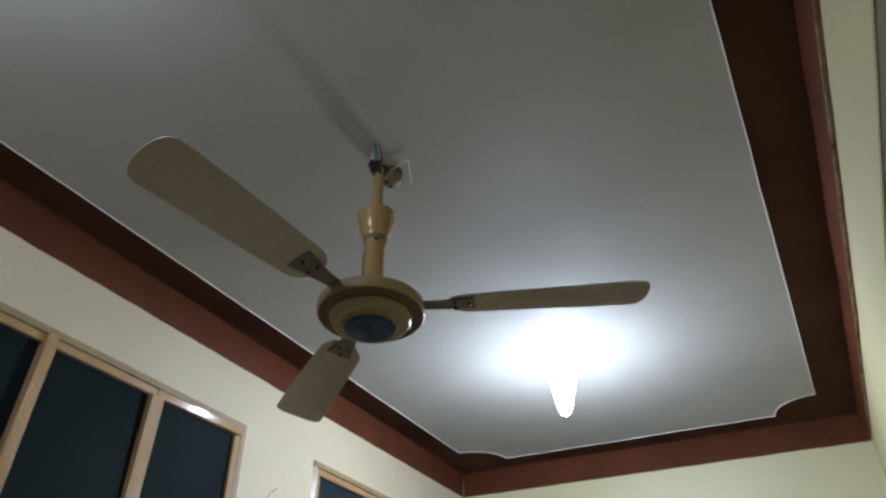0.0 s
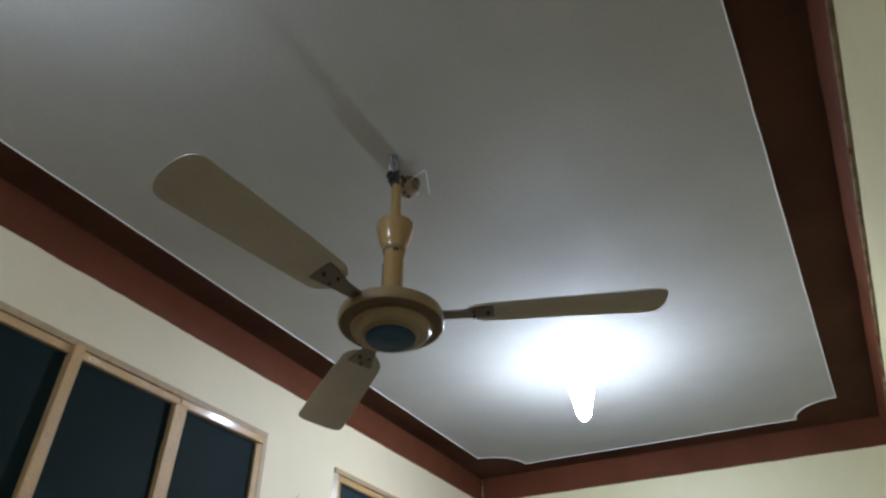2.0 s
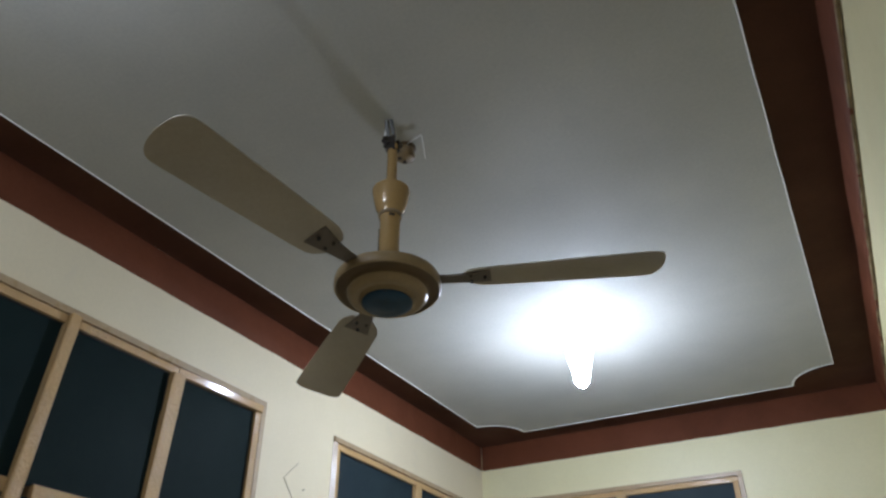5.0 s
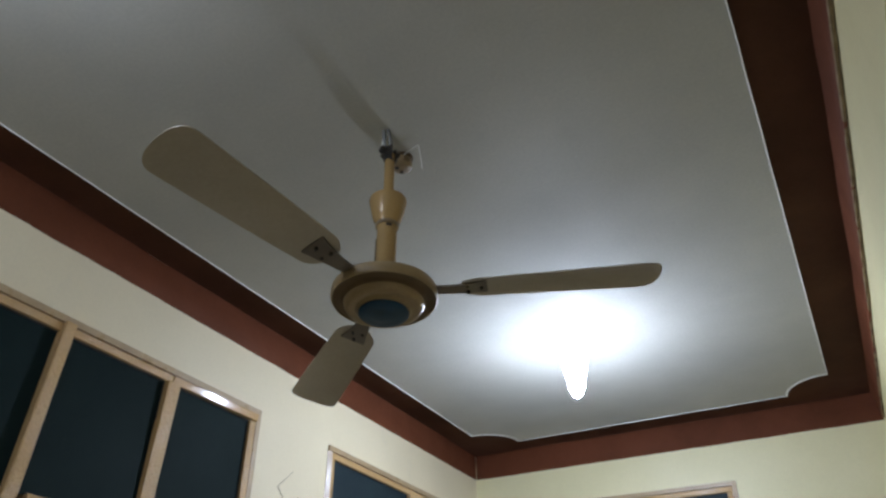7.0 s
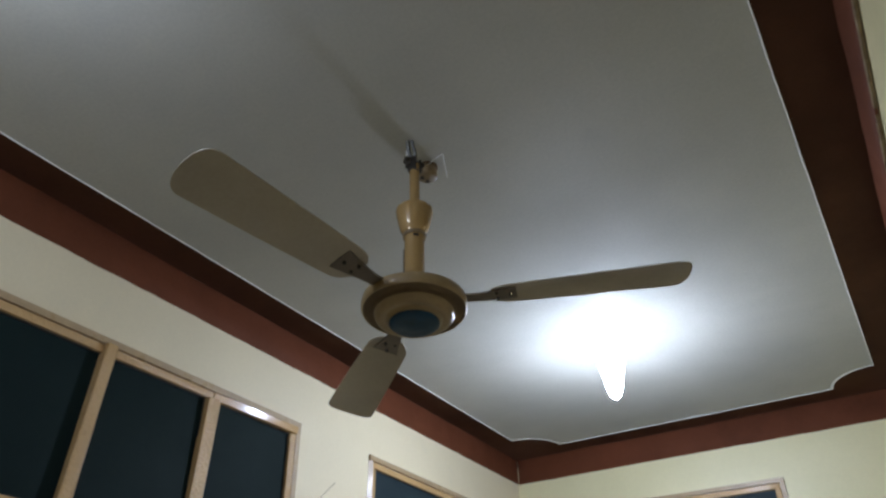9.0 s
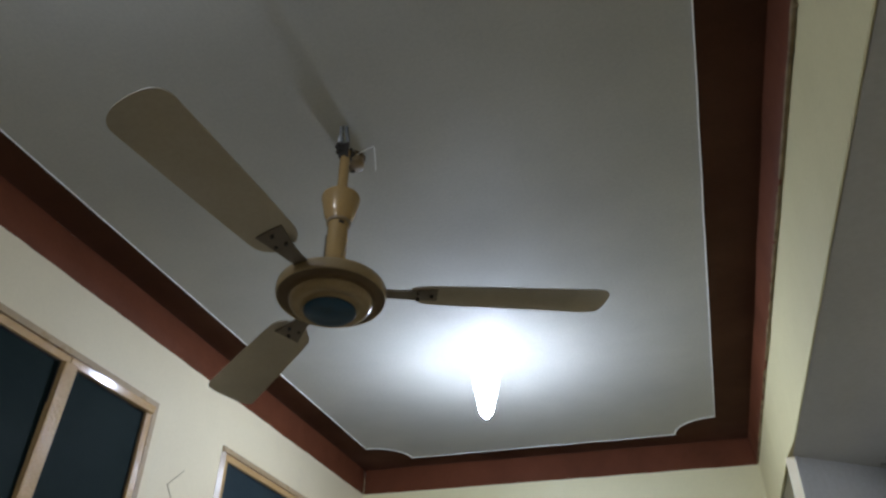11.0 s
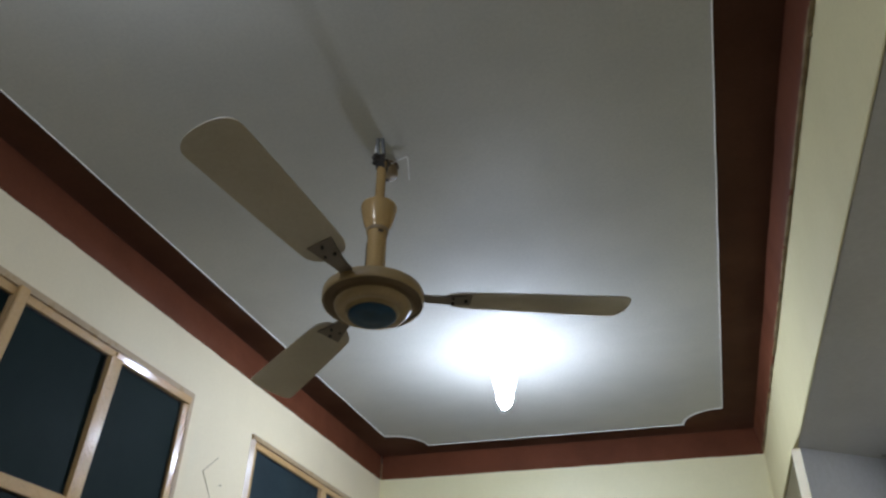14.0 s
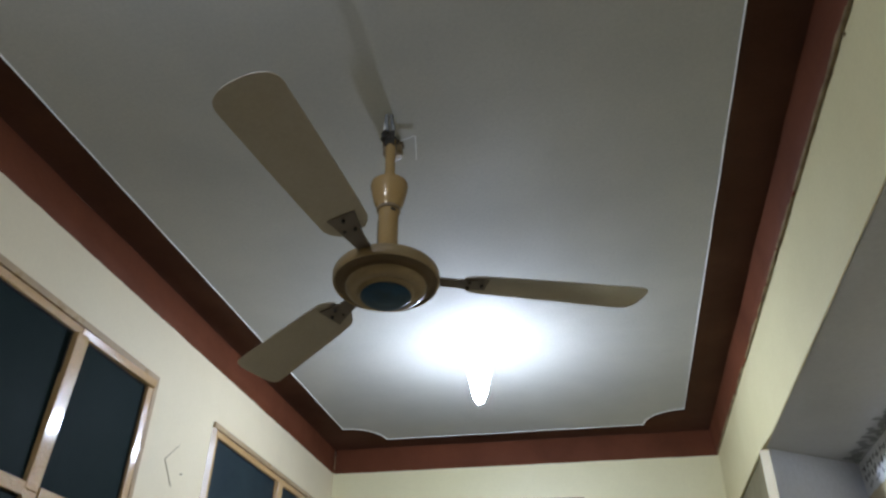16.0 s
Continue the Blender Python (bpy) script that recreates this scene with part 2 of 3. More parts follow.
def ceiling_panel():
    """The white plaster panel, which hangs a little lower than the border and has a narrow rounded rim."""
    bm = bmesh.new()
    loops = []
    for off, z in ((0.0, HB + 0.003), (0.0, H - 0.0010), (-0.0008, H - 0.0028), (-0.0020, H - 0.0034), (-0.0034, H - 0.0026), (-0.0044, H)):
        pts = panel_outline(PX + off, PY + off, NOTCH - off)
        loops.append([bm.verts.new((px, py, z + (0.0006 * noise.noise((px * 14, py * 14, 1.0)) if z < H else 0.0))) for px, py in pts])
    n = len(loops[0])
    for a, b in zip(loops, loops[1:]):
        for i in range(n):
            bm.faces.new((a[i], a[(i + 1) % n], b[(i + 1) % n], b[i]))
    for f in bm.faces:
        f.material_index = 1
    bm.faces.new(loops[-1]).material_index = 0
    return bm


structure("ceiling_panel", ceiling_panel(), WHITE, "white distempered ceiling panel with scooped corners", "ceiling panel").data.materials.append(TRIMWHITE)
structure("ceiling_border", box((XL, YN, HB), (XR + 0.03, YE, HB + 0.0038)), SHADEDBROWN, "brown ceiling border round the white panel, its colour darkened for shade", "ceiling border")

structure("wall_band_west", band_strip("y", 1, YN + 0.01, YE - 0.01, BAND, HB - 0.0004, XL, 0.001, 0.005, 1.0, wave=0.004), BROWN, "red-brown painted band along the top of the wall", "wall band", smooth=40)
structure("wall_band_north", band_strip("x", -1, XL + 0.006, XR - 0.006, BAND, HB - 0.0004, YE, 0.006, 0.005, 2.0, wave=0.007), BROWN, "red-brown painted band above the end wall", "wall band", smooth=40)
structure("wall_band_east", band_strip("y", -1, YN + 0.01, YE - 0.008, BAND + 0.016, HB - 0.0004, XR, 0.028, 0.0128, 3.0, 0.010, wave=0.004), BROWN, "red-brown band with a chipped lower edge on the beam", "wall band", smooth=40)
# Plaster strip's colour mixes dirt with the shade below the proud band.
structure("plaster_edge", band_strip("y", -1, YN + 0.012, YE - 0.009, BAND + 0.011, BAND + 0.026, XR + 0.001, 0.0120, 0.0125, 5.0, 0.005, 0.012), DIRTSHADE, "ragged plaster edge under the red-brown band, dirt and shade in its colour", "plaster edge")
knob = lathe([(0.0, 0.0), (0.004, 0.0), (0.0075, -0.004), (0.008, -0.008), (0.005, -0.012), (0.0, -0.013)], 14)
bmesh.ops.transform(knob, matrix=pose(XR - 0.008, -0.217, 2.886) @ Matrix.Scale(0.75, 4), verts=knob.verts)
tagged(link("plaster_blob", knob, DIRTSHADE, smooth=60), "small dark blob of plaster under the band", "plaster blob")

# window openings: along-wall span, sill, head
W1 = (-1.090, 0.916, 1.15, 2.653)
W2 = (1.420, 2.950, 1.15, 2.653)
D1 = (-0.980, 0.391, 1.15, 2.676)


def wall_with_openings(along, plane, out, a, b, z0, z1, holes):
    """A thick wall with openings that go through it, as solid blocks welded into one mesh."""
    bm = bmesh.new()
    lo_n, hi_n = sorted((plane, plane + out * T))

    def blk(u0, u1, w0, w1):
        if u1 - u0 > 1e-4 and w1 - w0 > 1e-4:
            if along == "y":
                add_box(bm, (lo_n, u0, w0), (hi_n, u1, w1))
            else:
                add_box(bm, (u0, lo_n, w0), (u1, hi_n, w1))

    u = a
    for h0, h1, s, t in sorted(holes):
        blk(u, h0, z0, z1)
        blk(h0, h1, z0, s)
        blk(h0, h1, t, z1)
        u = h1
    blk(u, b, z0, z1)
    return bm


structure("wall_west", wall_with_openings("y", XL, -1, YN, YE, 0, H, [W1, W2]), CREAM, "cream painted wall with two steel windows", "wall")
structure("wall_north", wall_with_openings("x", YE, 1, XL - T, XO + T, 0, H, [D1]), YELLOW, "yellowish cream end wall with a window", "wall")
structure("wall_south", wall_with_openings("x", YN, -1, XL - T, XO + T, 0, H, []), CREAM, "plain cream wall", "wall")
structure("wall_east", wall_with_openings("y", XO, 1, YN, YE, 0, H, []), CREAM, "cream outer wall behind the beam", "wall")


def beam():
    """The ceiling beam, its face slightly out of plumb and its lower edge softly rounded."""
    bm = bmesh.new()
    rows = []
    n = 60
    for i in range(n + 1):
        y = YN + (YE - YN) * i / n
        far = min(1.0, max(0.0, (y - 1.62) / 0.2))
        low = 1.217 - 0.014 * far + 0.0012 * noise.noise((y * 3.0, 2.0, 0.0))
        ch = 0.0016
        rows.append([bm.verts.new(p) for p in ((XR, y, HB + 0.002), (low - 0.001, y, SOFFIT + ch), (low + 0.0012, y, SOFFIT + 0.3 * ch), (low + ch, y, SOFFIT - 0.0008), (low + ch + 0.001, y, SOFFIT - 0.0008), (low + ch + 0.0012, y, SOFFIT + 0.0046), (XO, y, SOFFIT + 0.0046), (XO, y, HB + 0.002))])
    for r0, r1 in zip(rows, rows[1:]):
        for k in range(8):
            bm.faces.new((r0[k], r0[(k + 1) % 8], r1[(k + 1) % 8], r1[k]))
    bm.faces.new(rows[0])
    bm.faces.new(rows[-1])
    return bm


structure("beam", beam(), BEAMPAINT, "cream-yellow painted ceiling beam along the room", "beam", smooth=50)
structure("beam_soffit", box((1.2240, YN, SOFFIT), (XO, 2.11, SOFFIT + 0.0045)), SOFFITPAINT, "grey glossy painted underside of the beam", "soffit")


# ---- windows ----
LEAN = 0.055   # the old sash stile has sunk out of plumb


def steel_window(name, m, span, sill, head, posts, transom, pane_material, label, stile=0.030, ajar=None):
    """A steel window in its opening. Local x runs along the wall, y into the room, z up. posts: centres of uprights, a bold one with a meeting stile."""
    w = base(name, m, label, "window", "structure")
    u0, u1 = span
    e = 0.024
    outer = bmesh.new()
    for lo, hi in (((u0, -0.06, head - e), (u1, 0.012, head)), ((u0, -0.06, sill), (u1, 0.012, sill + e)), ((u0, -0.06, sill + e), (u0 + e, 0.012, head - e)), ((u1 - e, -0.06, sill + e), (u1, 0.012, head - e))):
        rim = add_box(outer, lo, hi)
        if lo[0] > u0 + e:
            # the worn outer arris slopes back to the wall
            for v in rim:
                if v.co.y > 0:
                    v.co.y -= 0.45 * (v.co.x - lo[0])
    part("outer_frame", outer, STEELDARK, w, "worn tan outer angle of the frame", smooth=50)
    i0, i1, j0, j1 = u0 + e + 0.002, u1 - e - 0.002, sill + e + 0.002, head - e - 0.002
    split = ajar if ajar is not None else i0
    rails = [("top_rail", (split, -0.045, j1 - stile), (i1, 0.006, j1))]
    if ajar is not None:
        rails.append(("top_rail", (i0, -0.045, j1 - stile), (split - 0.0006, 0.006, j1)))
    for nm, lo, hi in (*rails, ("bottom_rail", (i0, -0.045, j0), (i1, 0.006, j0 + stile)),
                       ("stile", (i0, -0.045, j0 + stile), (i0 + stile, 0.006, j1 - stile)), ("stile", (i1 - stile, -0.045, j0 + stile), (i1, 0.006, j1 - stile))):
        rail = box(lo, hi, 0.003)
        if nm == "top_rail":
            # weathered section: its face slopes back towards the glass
            for v in rail.verts:
                if v.co.y > -0.02:
                    proud = ajar is not None and hi[0] < split
                    v.co.y += (0.0057 if proud else 0.0008) * (v.co.z - lo[2]) / stile
                    if proud:
                        # this sash stands a little proud at its free corner
                        v.co.y += 0.013 * (hi[0] - v.co.x) / (hi[0] - lo[0])
        if nm == "stile":
            inner = hi[0] if lo[0] == i0 else lo[0]
            for v in rail.verts:
                if v.co.y > -0.02:
                    v.co.y += 0.0065 * abs(v.co.x - inner) / stile
        part(nm, rail, STEEL, w)
    cuts = [i0 + stile] + [c for c, _ in posts] + [i1 - stile]

    def lean(s):
        return Matrix(((1, 0, s, -s * j1), (0, 1, 0, 0), (0, 0, 1, 0), (0, 0, 0, 1)))

    for c, bold in posts:
        hw = 0.026 if bold else 0.029
        for z0, z1 in ((j0 + stile, transom - 0.001), (transom, j1 - stile)):
            mull = box((c - hw, -0.045, z0), (c + hw, 0.0055 if bold else 0.008, z1), 0.003)
            for v in mull.verts:
                if v.co.y > -0.02:
                    v.co.y -= 0.05 * (v.co.x - c)
                    if not bold and z0 == transom:
                        # the upper length has sprung forward at its head
                        v.co.y += 0.024 * (v.co.z - z0)
            bmesh.ops.transform(mull, matrix=lean(-LEAN if bold else -0.022), verts=mull.verts)
            part("mullion", mull, STEEL, w)
        if bold:
            ms = box((c - 0.018, 0.0057, j0 + 0.01), (c + 0.026, 0.026, j1 + 0.006), 0.006)
            bmesh.ops.transform(ms, matrix=lean(-LEAN - 0.015), verts=ms.verts)
            part("meeting_stile", ms, STEEL, w, "leaning tan sash stile")
    half = [0.0] + [0.026 if b else 0.029 for _, b in posts] + [0.0]
    bolds = [False] + [b for _, b in posts] + [False]
    for k in range(len(cuts) - 1):
        a, b = cuts[k] + half[k], cuts[k + 1] - half[k + 1]
        part("transom", box((a, -0.045, transom - 0.021), (b, 0.005, transom + 0.021), 0.003), STEEL, w)
        for z0, z1 in ((j0 + stile, transom - 0.021), (transom + 0.021, j1 - stile)):
            part("pane", box((a - max(0.004, half[k] - 0.001), -0.014, z0 - 0.004), (b + max(0.004, half[k + 1] - 0.001), -0.010, z1 + 0.004)), pane_material, w)
            # Dark bead draws the shadow edge between pane and frame.
            lip = bmesh.new()
            for lo, hi, *skip in (((a, -0.010, z1 - 0.004), (b, -0.004, z1)), ((a, -0.010, z0), (b, -0.004, z0 + 0.004)), ((a, -0.010, z0 + 0.004), (a + 0.004, -0.004, z1 - 0.004), bolds[k]), ((b - 0.004, -0.010, z0 + 0.004), (b, -0.004, z1 - 0.004), bolds[k + 1])):
                if skip and skip[0]:
                    continue
                add_box(lip, lo, hi)
            part("glazing_bead", lip, BEADSHADE, w, "dark bead standing in for a shadow line")
    return w


steel_window("window_1", pose(XL, 0, 0, 0, 0, -90), (-W1[1], -W1[0]), W1[2], W1[3], [(-0.416, False), (0.056, True), (0.570, False)], 2.062, SCREEN, "tan enamelled steel window with dark screened panes at night", ajar=-0.416)
steel_window("window_2", pose(XL, 0, 0, 0, 0, -90), (-W2[1], -W2[0]), W2[2], W2[3], [(-2.205, False)], 2.062, BLUESCREEN, "tan enamelled steel window with blue-black panes")
steel_window("window_3", pose(0, YE, 0, 0, 0, 180), (-D1[1], -D1[0]), D1[2], D1[3], [(0.300, False)], 2.062, BLUESCREEN, "tan enamelled steel window in the end wall")

# ---- side bay under the beam ----
def oblique_wall():
    bm = bmesh.new()
    a, b = Vector((1.2315, 1.807, 0)), Vector((XO, 2.104, 0))
    n = Vector((-(b - a).y, (b - a).x, 0)).normalized() * 0.05
    low = [bm.verts.new(p) for p in (a, b, b + n, a + n)]
    f = bm.faces.new(low)
    r = bmesh.ops.extrude_face_region(bm, geom=[f])
    bmesh.ops.translate(bm, verts=[v for v in r["geom"] if isinstance(v, bmesh.types.BMVert)], vec=(0, 0, SOFFIT - 0.001))
    return bm


def post_block():
    """A slim post whose front is turned towards the room."""
    bm = bmesh.new()
    low = [bm.verts.new(p) for p in ((1.1975, 1.830, 0), (1.2312, 1.8065, 0), (1.2312, 1.850, 0), (1.1985, 1.850, 0))]
    r = bmesh.ops.extrude_face_region(bm, geom=[bm.faces.new(low)])
    bmesh.ops.translate(bm, verts=[v for v in r["geom"] if isinstance(v, bmesh.types.BMVert)], vec=(0, 0, SOFFIT + 0.003))
    return bm


structure("bay_wall", oblique_wall(), BLUEGREY, "pale blue-grey wall under the beam", "wall")
structure("bay_post", post_block(), CREAM, "slim cream post under the beam", "post")
structure("bay_panel", box((1.215, 1.8505, 0), (1.245, YE, SOFFIT + 0.003)), OLIVE, "olive-brown panel under the beam", "panel")


# ---- ceiling fan ----
def ceiling_fan():
    fan = base("ceiling_fan", pose(0.001, -0.007, 2.991, -2.7, -2.4, 0), "beige-gold three-blade ceiling fan with blue cap", "ceiling fan")
    D = 2.995

    def prof(pairs):
        return [(r, z - D - 0.012) for r, z in pairs]

    part("down_rod", lathe(prof([(0.0148, 2.935), (0.0148, 2.745)]), 20), GOLD, fan, smooth=40)
    part("canopy", lathe(prof([(0.012, 2.758), (0.0480, 2.760), (0.0522, 2.758), (0.0530, 2.753), (0.0526, 2.747), (0.0428, 2.700), (0.0385, 2.687), (0.0330, 2.679), (0.0315, 2.672), (0.020, 2.670)]), 48), GOLD, fan, "upturned beige cup", smooth=35)
    def hub(pairs):
        return [(r, z - D - 0.021) for r, z in pairs]

    part("motor_neck", lathe(hub([(0.022, 2.689), (0.0285, 2.677), (0.0290, 2.664), (0.0275, 2.659), (0.0275, 2.494), (0.0285, 2.492), (0.0285, 2.480)]), 36), GOLD, fan, smooth=40)
    part("neck_screw", lathe(hub([(0.0, 2.680), (0.0035, 2.680), (0.0035, 2.672), (0.0, 2.672)]), 10, None, 0.029, 0.010), GALVANISED, fan, "bright neck screw")
    part("motor_housing", lathe(hub([(0.027, 2.488), (0.062, 2.485), (0.100, 2.479), (0.126, 2.4705), (0.1345, 2.465), (0.1372, 2.459), (0.1375, 2.445), (0.1368, 2.438), (0.1345, 2.4340), (0.1315, 2.4345), (0.1300, 2.4400), (0.1045, 2.4410), (0.1042, 2.434), (0.1038, 2.426), (0.1022, 2.4185), (0.0980, 2.4115), (0.0915, 2.4072), (0.084, 2.4060), (0.077, 2.4080), (0.0725, 2.4070), (0.069, 2.402), (0.0665, 2.3990), (0.0, 2.3985)]), 72), HOUSING, fan, smooth=32)
    # Brown ring paints the shade on the rim's underside and the bowl's wall.
    part("shade_ring", lathe(hub([(0.1060, 2.4398), (0.1302, 2.4396), (0.1300, 2.4374), (0.1150, 2.4362), (0.1085, 2.4345), (0.1062, 2.4300), (0.1054, 2.4262), (0.1040, 2.4256)]), 72), BRONZE, fan, "brown ring painting the shade under the rim", smooth=40)
    part("hub_cap", lathe(hub([(0.0645, 2.3983), (0.0642, 2.3950), (0.060, 2.3913), (0.045, 2.3875), (0.025, 2.3855), (0.021, 2.3838), (0.0, 2.3832)]), 48), BLUECAP, fan, "dusty blue bottom cap", smooth=40)
    # Collar takes a darker gold to give the shadow below the cup.
    part("collar", lathe(hub([(0.0290, 2.6812), (0.0330, 2.6805), (0.0335, 2.6770), (0.0322, 2.6715), (0.0288, 2.6700)]), 36), DULLGOLD, fan, "collar under the cup, its gold dulled for shade", smooth=40)
    part("neck_groove", lathe(hub([(0.0270, 2.5185), (0.0282, 2.5180), (0.0284, 2.5155), (0.0282, 2.5130), (0.0270, 2.5125)]), 36), IRON, fan, "dark seam at the foot of the neck", smooth=40)
    slot = box((-0.0075, -0.0015, -0.0045), (0.0075, 0.0015, 0.0045), 0.0012)
    bmesh.ops.transform(slot, matrix=pose(0.0185, -0.0205, 2.6640 - D - 0.021, 0, 0, 42), verts=slot.verts)
    part("terminal_slot", slot, DARKMETAL, fan, "dark slot under the cup")
    part("neck_wire", tube([(-0.0235, -0.0165, -0.385), (-0.0240, -0.0160, -0.43), (-0.0235, -0.0165, -0.50)], 0.0018, 6), WIREDARK, fan, "dark wire down the neck", smooth=60)
    # hook, shackle and pin at the ceiling
    hook = tube(bent([(-0.006, -0.028, 0.012), (-0.010, -0.016, -0.022), (-0.008, -0.004, -0.047), (0.001, 0.0, -0.055), (0.008, -0.006, -0.042), (0.006, -0.024, 0.010)]), 0.0060, 10)
    part("ceiling_hook", hook, GALVANISED, fan, "grey steel hook", smooth=60)
    clamp = bmesh.new()
    for sy in (-1, 1):
        add_box(clamp, (-0.015, sy * 0.013 - 0.002, -0.098), (0.015, sy * 0.013 + 0.002, -0.046), 0.0015)
    add_box(clamp, (-0.015, -0.013, -0.101), (0.015, 0.013, -0.096), 0.0015)
    part("shackle", clamp, DARKMETAL, fan, "dark steel shackle")
    pin = tube([(-0.014, -0.030, -0.058), (0.014, 0.030, -0.058)], 0.0045, 10)
    part("shackle_pin", pin, DARKMETAL, fan, smooth=60)
    for q in (-1, 1):
        nut = lathe([(0.0, -0.005), (0.009, -0.005), (0.009, 0.005), (0.0, 0.005)], 6)
        bmesh.ops.transform(nut, matrix=pose(q * 0.0105, q * 0.0225, -0.058, 90, 0, -25), verts=nut.verts)
        part("nut", nut, DARKMETAL, fan)
    roller = lathe([(0.006, -0.012), (0.013, -0.011), (0.009, 0.0), (0.013, 0.011), (0.006, 0.012)], 18)
    bmesh.ops.transform(roller, matrix=pose(-0.014, -0.012, -0.066, 90, 0, 20), verts=roller.verts)
    part("rubber_roller", roller, DARKMETAL, fan, "dark rubber roller", smooth=50)
    part("cable", tube(bent([(-0.006, -0.014, 0.004), (-0.013, -0.018, -0.012), (-0.016, -0.017, -0.040), (-0.006, -0.014, -0.062)]), 0.0032, 8), WIREWHITE, fan, "white cable loop", smooth=60)
    # three blades on their irons
    for k in range(3):
        a = BLADE_TURN + 120 * k
        arm = bmesh.new()
        n = 10
        rows = []
        for i in range(n + 1):
            s = i / n
            r = 0.110 + 0.155 * s
            hw = 0.017 + 0.018 * s * s + 0.010 * max(0, 0.25 - s)
            z = -0.5565 - 0.004 * math.sin(math.pi * s)
            tip = math.sin(radians(11)) * s
            rows.append([arm.verts.new((r, sy * hw, z + sz * 0.0022 + sy * hw * tip)) for sy, sz in ((-1, -1), (1, -1), (1, 1), (-1, 1))])
        for r0, r1 in zip(rows, rows[1:]):
            for q in range(4):
                arm.faces.new((r0[q], r0[(q + 1) % 4], r1[(q + 1) % 4], r1[q]))
        arm.faces.new(rows[0])
        arm.faces.new(rows[-1])
        bmesh.ops.transform(arm, matrix=pose(0, 0, 0, 0, 0, a), verts=arm.verts)
        iron = part("blade_iron", arm, IRON, fan, "dark bronze blade iron", smooth=40)
        bl = bmesh.new()
        n, c = 40, 8
        top, low = [], []
        for i in range(n + 1):
            s = math.sin(0.5 * math.pi * i / n)
            r = 0.200 + 0.500 * s
            hw = 0.052 + 0.022 * s ** 0.7
            end = 1.0
            if s > 0.90:
                end = max(0.10, (1 - ((s - 0.90) / 0.10) ** 2.6) ** (1 / 2.6) if s < 1 else 0.10)
            if s < 0.08:
                end = 0.6 + 0.4 * math.sqrt(s / 0.08)
            trow, lrow = [], []
            for q in range(c + 1):
                v = (2 * q / c - 1) * hw * end
                z = -0.5595 + v * math.sin(radians(11)) + 0.006 * (1 - (v / hw) ** 2)
                trow.append(bl.verts.new((r, v, z + 0.0011)))
                lrow.append(bl.verts.new((r, v, z - 0.0011)))
            top.append(trow)
            low.append(lrow)
        for g in (top, low):
            for r0, r1 in zip(g, g[1:]):
                for q in range(c):
                    bl.faces.new((r0[q], r0[q + 1], r1[q + 1], r1[q]))
        for i in range(n):
            bl.faces.new((top[i][0], top[i + 1][0], low[i + 1][0], low[i][0]))
            bl.faces.new((top[i][c], top[i + 1][c], low[i + 1][c], low[i][c]))
        for i in (0, n):
            for q in range(c):
                bl.faces.new((top[i][q], top[i][q + 1], low[i][q + 1], low[i][q]))
        bmesh.ops.transform(bl, matrix=pose(0, 0, 0, 0, 0, a), verts=bl.verts)
        part("blade", bl, BLADE, fan, smooth=40)
        for rr, vv in ((0.215, -0.014), (0.215, 0.014), (0.250, 0.0)):
            sc = lathe([(0.0, -0.5685), (0.003, -0.568), (0.0045, -0.5665), (0.0045, -0.558), (0.0, -0.558)], 10, None, rr, vv)
            bmesh.ops.transform(sc, matrix=pose(0, 0, 0, 0, 0, a), verts=sc.verts)
            part("screw", sc, DARKMETAL, iron)
    return fan


BLADE_TURN = 22.0
ceiling_fan()


# ---- connection rose on the ceiling behind the hook ----
def connection_block():
    rose = base("ceiling_rose", pose(-0.022, 0.100, H), "dull beige round connection rose on the ceiling behind the fan hook", "ceiling rose")
    part("mounting_block", lathe([(0.0, -0.0002), (0.0335, -0.0002), (0.0335, -0.0060), (0.0320, -0.0075), (0.0, -0.0078)], 32), BRONZE, rose, "thin brown round block", smooth=40)
    cover = lathe([(0.0, -0.0080), (0.0280, -0.0080), (0.0295, -0.0140), (0.0315, -0.0260), (0.0315, -0.0340), (0.0295, -0.0400), (0.0250, -0.0435), (0.0, -0.0445)], 32)
    part("cover", cover, DULLGOLD, rose, "dull beige round cover", smooth=40)
    for dx, dy in ((-0.011, -0.012), (-0.008, 0.013)):
        part("screw", lathe([(0.0, -0.0437), (0.0065, -0.0437), (0.0060, -0.0470), (0.0, -0.0475)], 12, None, dx, dy), DARKMETAL, rose, "dark screw head", smooth=40)
    part("lead", tube(bent([(0.002, -0.030, -0.034), (0.010, -0.064, -0.046), (0.016, -0.084, -0.054), (0.020, -0.100, -0.060)]), 0.0026, 8), WIREDARK, rose, "dark lead to the hook", smooth=60)
    part("cable_end", tube([(0.014, -0.018, -0.010), (0.030, -0.026, -0.009), (0.0765, -0.036, -0.006), (0.0795, -0.035, -0.010), (0.0795, -0.022, -0.046), (0.0790, -0.010, -0.080)], 0.0018, 8), WIREWHITE, rose, "loose white cable end", smooth=60)
    return rose


connection_block()


